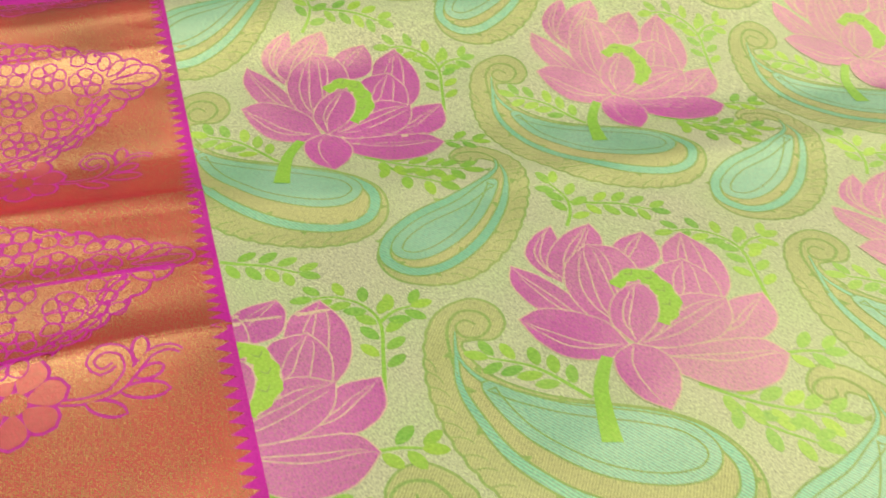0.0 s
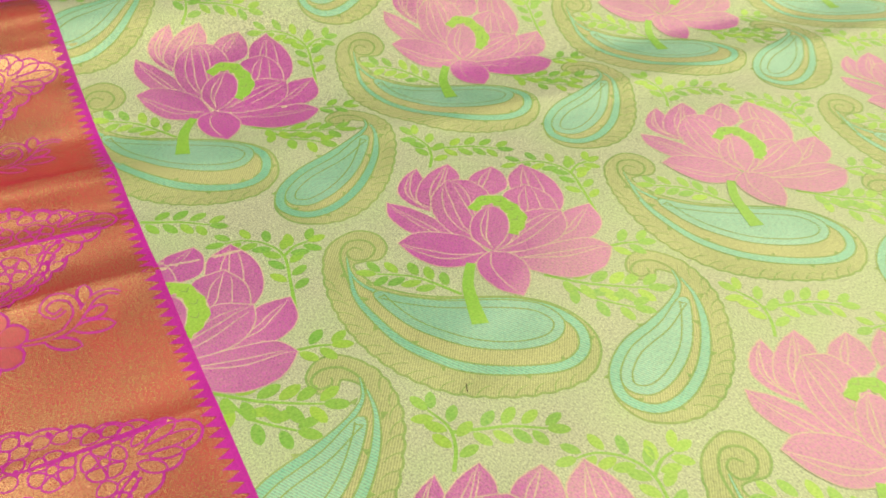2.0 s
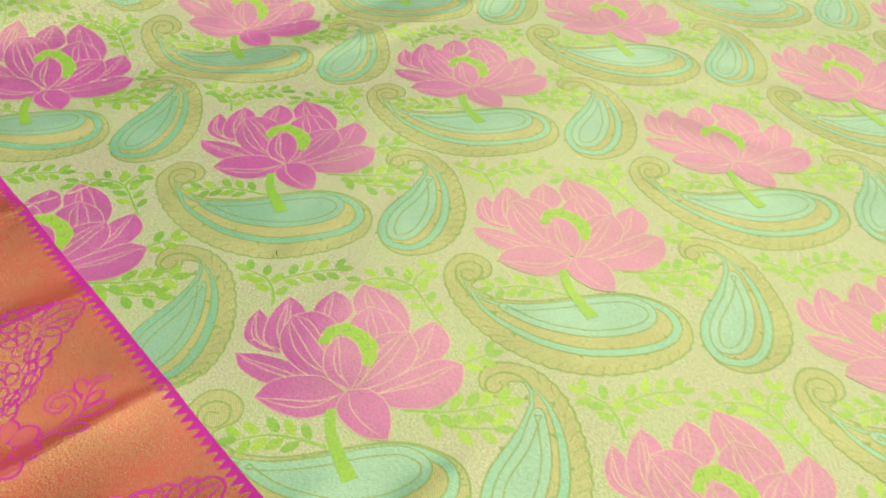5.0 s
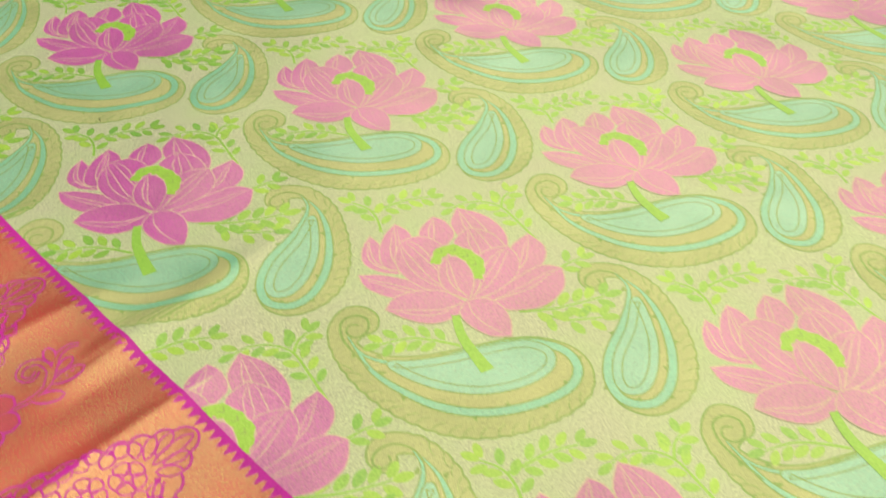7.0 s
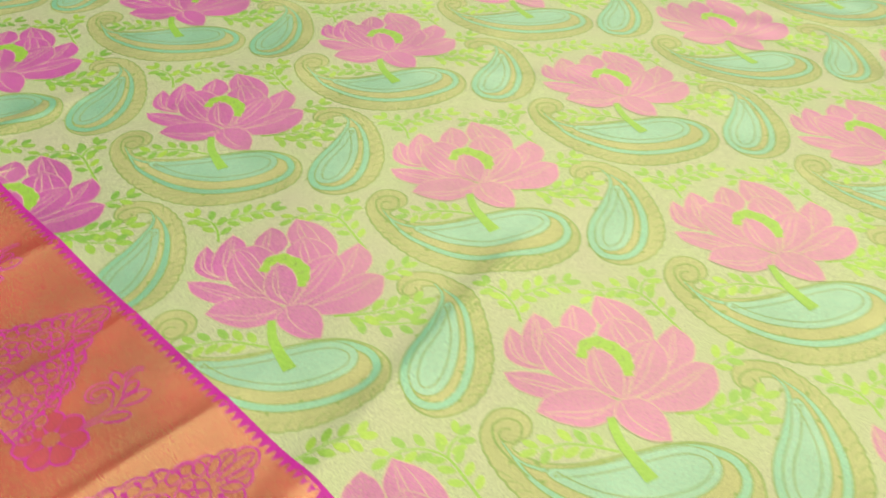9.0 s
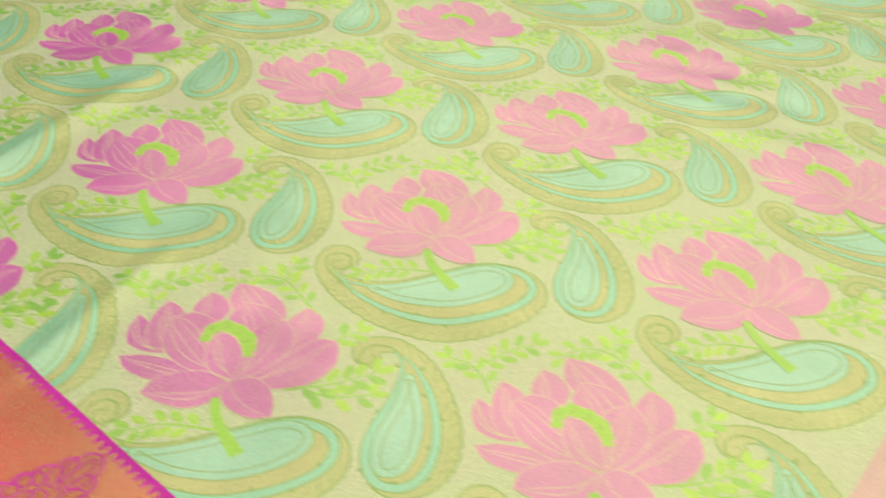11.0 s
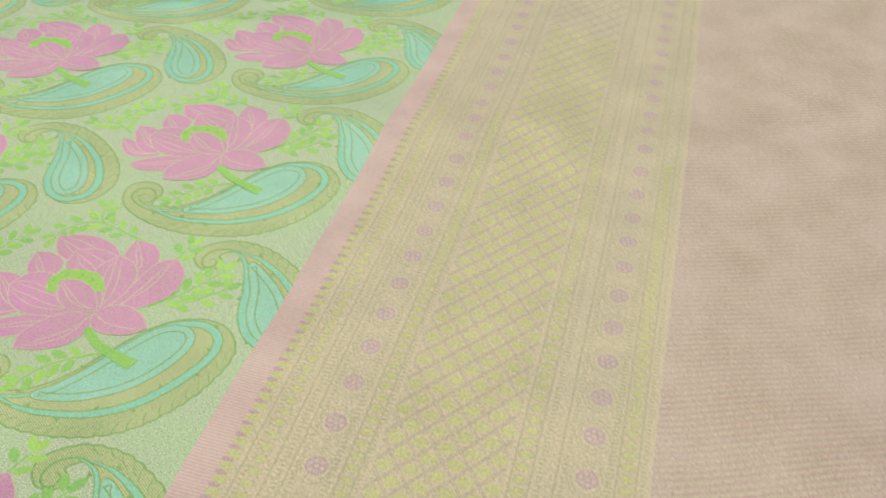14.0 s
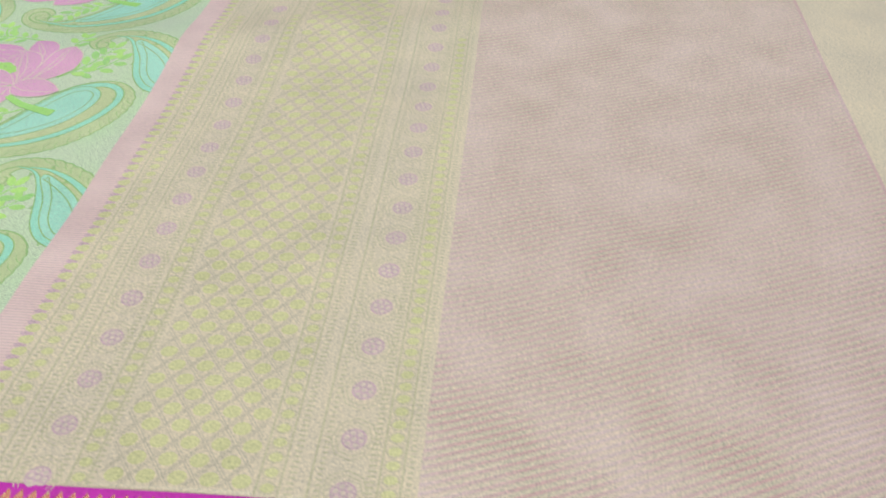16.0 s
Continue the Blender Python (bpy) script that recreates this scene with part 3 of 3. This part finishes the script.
SPRIGS = [
    sprig_template(S1, along(S1, 9, 8.6)),
    sprig_template(S2, along(S2, 10, 9.6)),
    sprig_template(S2B, along(S2B, 6, 9.0)),
    sprig_template(S3, along(S3, 4, 8.6)),
    sprig_template(S4, along(S4, 7, 8.4)),
    sprig_template(S4B, along(S4B, 8, 8.4)),
    sprig_template(S5, along(S5, 13, 8.2)),
    sprig_template(S6, along(S6, 4, 8.4)),
]
LOTUS = lotus_template()
BIG = paisley_template(BIG_OUT, BIG_RING, BIG_BODY, BIG_CURL, (1.0, 11.0))
SMALL = paisley_template(SMALL_OUT, SMALL_RING, SMALL_BODY, SMALL_CURL, (1.0, 9.0))


def motif(name, label, items, at):
    """A woven motif: its first shape is the part, the others lie on it."""
    first = lay(name, items[0][1], at, items[0][2], items[0][3], saree, label, BODY)
    for n, shape, level, mat, text in items[1:]:
        ob = lay(n, shape, at, level, mat, first, text, BODY) if first else None
        tag_stuff(ob) if n == "barb" else None
    return first


def cell(a, b):
    at = (Q * (a / 2 + b), -a * P / 2)
    (base, z_base), (lines, z_lines), items = LOTUS
    if BODY[0] - 60 < at[0] < 900 and BODY[2] - 60 < at[1] < BODY[3] + 60:
        v = base[0] + np.array(at)
        flower = lay("lotus", base, at, z_base, M_LINE, saree, "magenta woven lotus with cream outlines") if all_in(v) else lay_cut("lotus", base, z_base, at, M_LINE, saree, "magenta woven lotus cut by the edge")
        if flower:
            for n, shape, level, mat, text in items:
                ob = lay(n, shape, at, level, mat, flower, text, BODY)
                tag_stuff(ob) if n == "pistil_line" else None
            v = lay_cut("vein", lines, z_lines, at, M_LINE, flower, "")
            tagged(v, kind="stuff") if v else None
        motif("paisley", "mint and gold paisley with a curled head", BIG, at)
        motif("small_paisley", "small mint and gold drop paisley", SMALL, at)
        for s in SPRIGS:
            motif("leaf_sprig", "lime and green leaf sprig", s, at)


def all_in(v):
    return bool(((v[:, 0] > BODY[0]) & (v[:, 0] < BODY[1]) & (v[:, 1] > BODY[2]) & (v[:, 1] < BODY[3])).all())


def lay_cut(name, shape, levels, at, material, parent, label):
    """As lay(), with a level for each point, cut at the edges of the body."""
    v, f = shape
    w = v + np.array(at, float)
    ok = (w[:, 0] > BODY[0]) & (w[:, 0] < BODY[1]) & (w[:, 1] > BODY[2]) & (w[:, 1] < BODY[3])
    f = [q for q in f if any(ok[i] for i in q)]
    if not f:
        return None
    used = sorted({i for q in f for i in q})
    index = {i: k for k, i in enumerate(used)}
    return lay(name, (v[used], [tuple(index[i] for i in q) for q in f]), at, levels[used], material, parent, label)


for a in range(-4, 7):
    for b in range(-5, 8):
        cell(a, b)

# ---------------------------------------------------------------- border: edge line, teeth and motifs
xb = XB / MM
EDGE = (XL / MM + 2, xb + 1, YE / MM, YB / MM - 1)
ys = np.arange(YE / MM, YB / MM - 1, 2.0)
line = lay("edge_line", ribbon(np.stack([np.full(len(ys), xb - 0.9), ys], 1), 1.9, smooth=False), (0, 0), 0.53, M_MAGENTA, border, "bright magenta edge line")
TOOTH = (np.array([(0, -2.35), (0, 2.35), (-2.2, 1.25), (-4.2, 0.4), (-5.2, 0), (-4.2, -0.4), (-2.2, -1.25)]), [(0, 6, 2, 1), (6, 5, 3, 2), (5, 4, 3)])
for k in range(int(YE / MM / 4.7), int(YB / MM / 4.7)):
    lay("tooth", TOOTH, (xb - 1.8, 4.7 * k + 2), 0.54, M_MAGENTA, border, "", EDGE)

hem_y = np.arange(XL / MM + 2, xb, 2.0)
lay("hem", ribbon(np.stack([hem_y, np.full(len(hem_y), YB / MM - 4.5)], 1), 8.5, smooth=False), (0, 0), 0.62, M_MAGENTA, border, "magenta folded hem")
PITCH = 119.0
# large leafy motif: a lobed outline with a pointed tip towards the body
LOBES = [(-61, 0), (-68, 6), (-76, 9), (-84, 13), (-93, 15), (-102, 19), (-112, 22), (-122, 25), (-132, 27), (-132, -50), (-123, -48), (-114, -43), (-106, -37), (-98, -31), (-91, -25), (-84, -18), (-77, -12), (-69, -7)]


def bulged(points, depth=1.9):
    """A closed outline of small outward arcs."""
    p = np.array(points, float)
    area2 = np.sum(p[:, 0] * np.roll(p[:, 1], -1) - np.roll(p[:, 0], -1) * p[:, 1])
    out = []
    for a, b in zip(p, np.roll(p, -1, 0)):
        d = b - a
        size = np.hypot(*d)
        no = np.array([d[1], -d[0]]) / size * np.sign(area2)
        k = max(4, int(size / 1.6))
        t = np.arange(k)[:, None] / k
        out.append(a + d * t + no * np.sin(math.pi * t) ** 0.7 * min(depth, size * 0.28))
    return np.concatenate(out)


def floret(cx, cy, r, lobes, turn):
    """Outlines of a small flower's lobes and its eye."""
    out = [ribbon(disc(cx, cy, r * 0.24, r * 0.24, 8), 0.6, closed=True)]
    for k in range(lobes):
        b = turn + 2 * math.pi * k / lobes
        c, q = math.cos(b), math.sin(b)
        out.append(ribbon(petal((cx + 0.26 * r * c, cy + 0.26 * r * q), (cx + r * c, cy + r * q), r * 4.6 / lobes, 0, 0.64), 0.66, closed=True))
    return out


FLORETS = [(-93, 0, 7.2, 5), (-108, 4, 7.6, 6), (-105, -18, 7.2, 5), (-121, -8, 7.6, 6), (-121, -31, 7.6, 6)]


def border_motif(y):
    at = (0, y)
    base = lay("border_leaf", fill(bulged(LOBES)), at, 0.54, M_MAGENTA, border, "magenta and gold leafy border motif", EDGE)
    if not base:
        return
    rnd = random.Random(7)
    field = lay("motif_field", fill(grown(bulged(LOBES), -1.0)), at, 0.57, M_LEAF_GOLD, base, "copper gold leaf filling", EDGE)
    lines = []
    # feathered leaf at the tip
    for b, t, w in (((-83, -1.5), (-63.5, -0.3), 5.0), ((-80, 1), (-69, 5.4), 4.2), ((-84, 2), (-75.5, 8.6), 4.6), ((-80, -4), (-69.5, -6.0), 4.2), ((-84, -5), (-76, -11), 4.8), ((-86, 5), (-83, 11.6), 5.2)):
        lines.append(ribbon(petal(b, t, w, 0, 0.56), 0.68, closed=True))
    # rounded leaves packed between the florets and the edge, with small dark gaps
    rim = np.array(LOBES, float)
    for r in range(-9, 7):
        for c in range(0, 9):
            x, q = -88.5 - 6.0 * c - (3.0 if r % 2 else 0) + rnd.uniform(-0.6, 0.6), 5.3 * r + rnd.uniform(-0.6, 0.6)
            near = min(math.hypot(x - f[0], q - f[1]) - f[2] for f in FLORETS)
            gap = np.hypot(rim[:, 0] - x, rim[:, 1] - q).min()
            if near > 2.3 and gap > 2.6 and inside(np.array([(x, q)]), rim)[0]:
                lines.append(ribbon(petal((x - 3.3, q - 0.8), (x + 3.3, q + 0.8), 5.9, rnd.uniform(-0.9, 0.9), 0.55), rnd.uniform(0.5, 0.75), closed=True))
                if rnd.random() < 0.45:
                    lines.append(fill(disc(x + 3.2, q + 2.7, rnd.uniform(0.9, 1.6), rnd.uniform(0.7, 1.1), 7, rnd.random() * 3), 2))
    for cx, cy, r, n in FLORETS:
        lines += floret(cx, cy, r, n, rnd.random() * 2)
    # curling band
    for side in (-1.4, 1.4):
        lines.append(ribbon([(-84, -9 + side), (-90 - side * 0.6, -14 + side), (-96 - side * 0.7, -25 + side * 0.7), (-108, -34 + side), (-131, -43 + side)], 0.8))
    tag_stuff(lay("motif_outline", joined(*lines), at, 0.60, M_MAGENTA, base, "fine magenta outlines of leaves and florets", EDGE))


def border_spray(y):
    at = (0, y)
    petals, rims = [], []
    for k in range(7):
        b = radians(360 / 7 * k + 8)
        c, q = math.cos(b), math.sin(b)
        shape = petal((-120 + 3 * c, 3 * q), (-120 + 15.5 * c, 15.5 * q), 9.6, 0, 0.62)
        petals.append(shape)
        rims.append(fill(grown(shape, 0.8)))
    base = lay("border_flower", joined(*rims), at, 0.54, M_MAGENTA, border, "rose flower spray outlined in magenta", EDGE)
    if not base:
        return
    for shape in petals:
        lay("flower_petal", fill(grown(shape, -0.25)), at, 0.57, M_ROSE, base, "", EDGE)
    lay("flower_eye", fill(disc(-120, 0, 4)), at, 0.60, M_COPPER, base, "copper gold flower eye", EDGE)
    stalks = [([(-107, -3), (-99, -4), (-91, -2), (-85, 4), (-80, 9), (-74, 10), (-71, 8)], [1.0, 1.6, 2.0, 1.6, 0.9]),
              ([(-92, -2), (-87, 4), (-88, 11), (-94, 13), (-98, 9), (-95, 5), (-91, 7)], [1.4, 2.0, 2.2, 1.6, 1.0])]
    buds = [((-100, -5), (-89, -11), 5.0), ((-90, -3), (-76, -5), 5.6), ((-85, 1), (-77, 3.5), 4.4), ((-84, 7), (-82, 15), 4.6)]
    dark = [ribbon(p, [w + 1.5 for w in ws]) for p, ws in stalks] + [fill(grown(petal(a, b, w), 0.75)) for a, b, w in buds]
    light = [ribbon(p, ws) for p, ws in stalks] + [fill(petal(a, b, w - 0.6)) for a, b, w in buds]
    tag_stuff(lay("scroll", joined(*dark), at, 0.54, M_MAGENTA, base, "magenta scroll with buds", EDGE))
    tag_stuff(lay("scroll_core", joined(*light), at, 0.57, M_COPPER, base, "copper gold scroll filling", EDGE))


for k in range(-12, 5):
    border_motif(-4 + PITCH * k)
    border_spray(-59 + PITCH * k)

# ---------------------------------------------------------------- end piece
yp = YP / MM
END = (xb + 0.5, XR / MM - 2, YE / MM, yp + 1)
xs = np.arange(xb + 1, XR / MM - 1, 3.0)


def strip(name, y, width, layer, material, label):
    rows = max(2, int(width / 3) + 1)
    vv = np.concatenate([np.stack([xs, np.full(len(xs), y + width * (k / (rows - 1) - 0.5))], 1) for k in range(rows)])
    n = len(xs)
    ff = [(r * n + i, r * n + i + 1, (r + 1) * n + i + 1, (r + 1) * n + i) for r in range(rows - 1) for i in range(n - 1)]
    return lay(name, (vv, ff), (0, 0), layer, material, pallu, label)


pink = strip("pink_band", yp - 7, 14.5, 0.53, M_PINK, "plain dusty pink silk band")
for y in (-858, -870, -877, -898, -905, -965, -973, -983, -1007, -1015):
    strip("woven_line", y, 1.0, 0.52, M_TAUPE, "thin woven line")
DROP = fill(petal((0, -5.2), (0, 1.6), 5.0, 0, 0.42), 2.0)
DROP_DARK = fill(petal((3.2, -4.5), (3.2, 1.0), 3.2, 0, 0.5), 2.0)
OVAL, OVAL_RIM = fill(disc(0, 0, 2.0, 2.6, 10)), ribbon(disc(0, 0, 2.4, 3.0, 12), 0.5, 1.2, True)
for k in range(0, 100):
    x = xb + 3 + 6.5 * k
    lay("drop", DROP, (x, yp - 15.0), 0.55, M_YELLOW, pallu)
    if k < 70:
        lay("gap_drop", DROP_DARK, (x, yp - 14.0), 0.54, M_ROSETTE, pallu)


def oval_row(y, pitch, count):
    row = tag_stuff(lay("oval_rim", joined(*[(OVAL_RIM[0] + np.array((xb + 4 + pitch * k, y)), OVAL_RIM[1]) for k in range(count)]), (0, 0), 0.53, M_TAUPE, pallu, "rims of small yellow woven ovals"))
    for k in range(min(count, 56)):
        lay("oval", OVAL, (xb + 4 + pitch * k, y), 0.55, M_YELLOW, row)


oval_row(-864, 6.5, 110)
oval_row(-901.5, 6.5, 110)
oval_row(-969, 6.5, 110)
oval_row(-1011, 6.0, 110)


ROUND = fill(disc(0, 0, 4.6, 4.6, 18), 2.6)


def rosette_row(y, phase, pitch):
    lines = [ribbon(disc(0, 0, 4.4), 0.6, 1.3, True), ribbon(disc(0, 0, 1.3), 0.5, 0.8, True)]
    for k in range(6):
        b = radians(60 * k + 15)
        lines.append(ribbon(petal((1.4 * math.cos(b), 1.4 * math.sin(b)), (4.2 * math.cos(b), 4.2 * math.sin(b)), 2.8), 0.45, 1.0, True, smooth=False))
    star = joined(*lines)
    frame_line = joined(ribbon(disc(0, 0, 9.5, 8.5, 8), 0.5, 2, True, smooth=False), ribbon(disc(0, 0, 7.6, 6.8, 8), 0.45, 2, True, smooth=False))
    for k in range(-3, 40):
        x = phase + pitch * k
        r = lay("rosette", ROUND, (x, y), 0.53, M_ROSE_PALE, pallu, "lilac pink woven rosette", END)
        if r:
            tag_stuff(lay("rosette_star", star, (x, y), 0.56, M_ROSETTE, r, "", END))
            tag_stuff(lay("rosette_frame", frame_line, (x, y), 0.53, M_TAUPE, r, "", END))


ticks = []
for y, long in ((-860.5, 2.0), (-873.5, 3.2), (-880.0, 2.0), (-894.0, 2.6), (-906.5, 1.6), (-976.5, 2.8), (-986.0, 2.0), (-1004.0, 3.0), (-1017.5, 2.0)):
    for x in np.arange(xb + 2, 430, 2.3):
        ticks.append((np.array([(x - 0.45, y - long / 2), (x + 0.45, y - long / 2), (x + 0.45, y + long / 2), (x - 0.45, y + long / 2)]), [(0, 1, 2, 3)]))
tag_stuff(lay("woven_tick", joined(*ticks), (0, 0), 0.525, M_TAUPE, pallu, "rows of fine woven ticks"))
rosette_row(-887, 18.5, 23.2)
rosette_row(-995.4, 18.5, 22.9)

# diamond trellis with yellow dots
DOT = fill(disc(0, 0, 3.1, 3.6, 12), 2.5)
tre = []
for k in range(-8, 75):
    x = xb + 15.0 * k
    for s, wide in ((1, 0.6), (-1, 0.35)):
        for o in (-0.8, 0.8):
            x0 = x + o + (7.63 if s > 0 else 4.37)
            top, end = (x0, -909.0), (x0 + s * 69.8, -962.5)
            p2 = np.array(top) + (np.array(end) - np.array(top)) * np.linspace(0, 1, 24)[:, None]
            p2 = p2[(p2[:, 0] > xb + 0.5) & (p2[:, 0] < XR / MM - 3)]
            if len(p2) > 3:
                tre.append(ribbon(p2, wide, smooth=False))
trellis = tag_stuff(lay("trellis", joined(*tre), (0, 0), 0.53, M_MAUVE, pallu, "taupe woven diamond trellis"))
cnt = 0
for i in range(0, 105):
    for j in range(5):
        if cnt < 300:
            yy = -913.5 - 11.5 * j - (5.75 if i % 2 else 0)
            if yy > -962:
                lay("dot", DOT, (xb + 6 + 7.5 * i, yy), 0.55, M_YELLOW, trellis)
                cnt += 1

# blush tissue field of the end piece with fine ribs, then a second gold band
blush = strip("blush_field", -1123, 204, 0.53, M_BLUSH, "blush pink tissue field with fine ribs")
RIB_S = np.linspace(0, 1, 60)


def rib(x):
    """One raised thread of the ribbed field: low flanks and a high middle."""
    mid = np.stack([x + 84 * RIB_S ** 1.1, -1021.2 - 202 * RIB_S], 1)
    v = np.concatenate([mid + (o, 0) for o in (-1.15, 0, 1.15)])
    f = [(c * 60 + i, (c + 1) * 60 + i, (c + 1) * 60 + i + 1, c * 60 + i + 1) for c in range(2) for i in range(59)]
    return v, f


ribs = [rib(x) for x in np.arange(xb - 83, 860, 3.6)]
rib_z = np.tile(np.repeat([0.50, 0.92, 0.50], 60), len(ribs))
v, f = joined(*ribs)
ok = (v[:, 0] > END[0]) & (v[:, 0] < END[1])
f = [q for q in f if all(ok[i] for i in q)]
used = sorted({i for q in f for i in q})
index = {i: k for k, i in enumerate(used)}
tag_stuff(lay("rib", (v[used], [tuple(index[i] for i in q) for q in f]), (0, 0), rib_z[used], M_BLUSH_RIB, blush, "fine raised gold ribs"))

# a stray dark fibre on the cloth
fibre = lay("loose_fibre", ribbon([(25.6, 91.6), (26.2, 93.2), (27.2, 95.4)], [0.25, 0.45, 0.2], 0.6), (0, 0), 0.12, plain("dark_fibre", (0.03, 0.02, 0.015), 0.8), None)
tagged(fibre, "tiny dark loose fibre lying on the silk", "fibre")
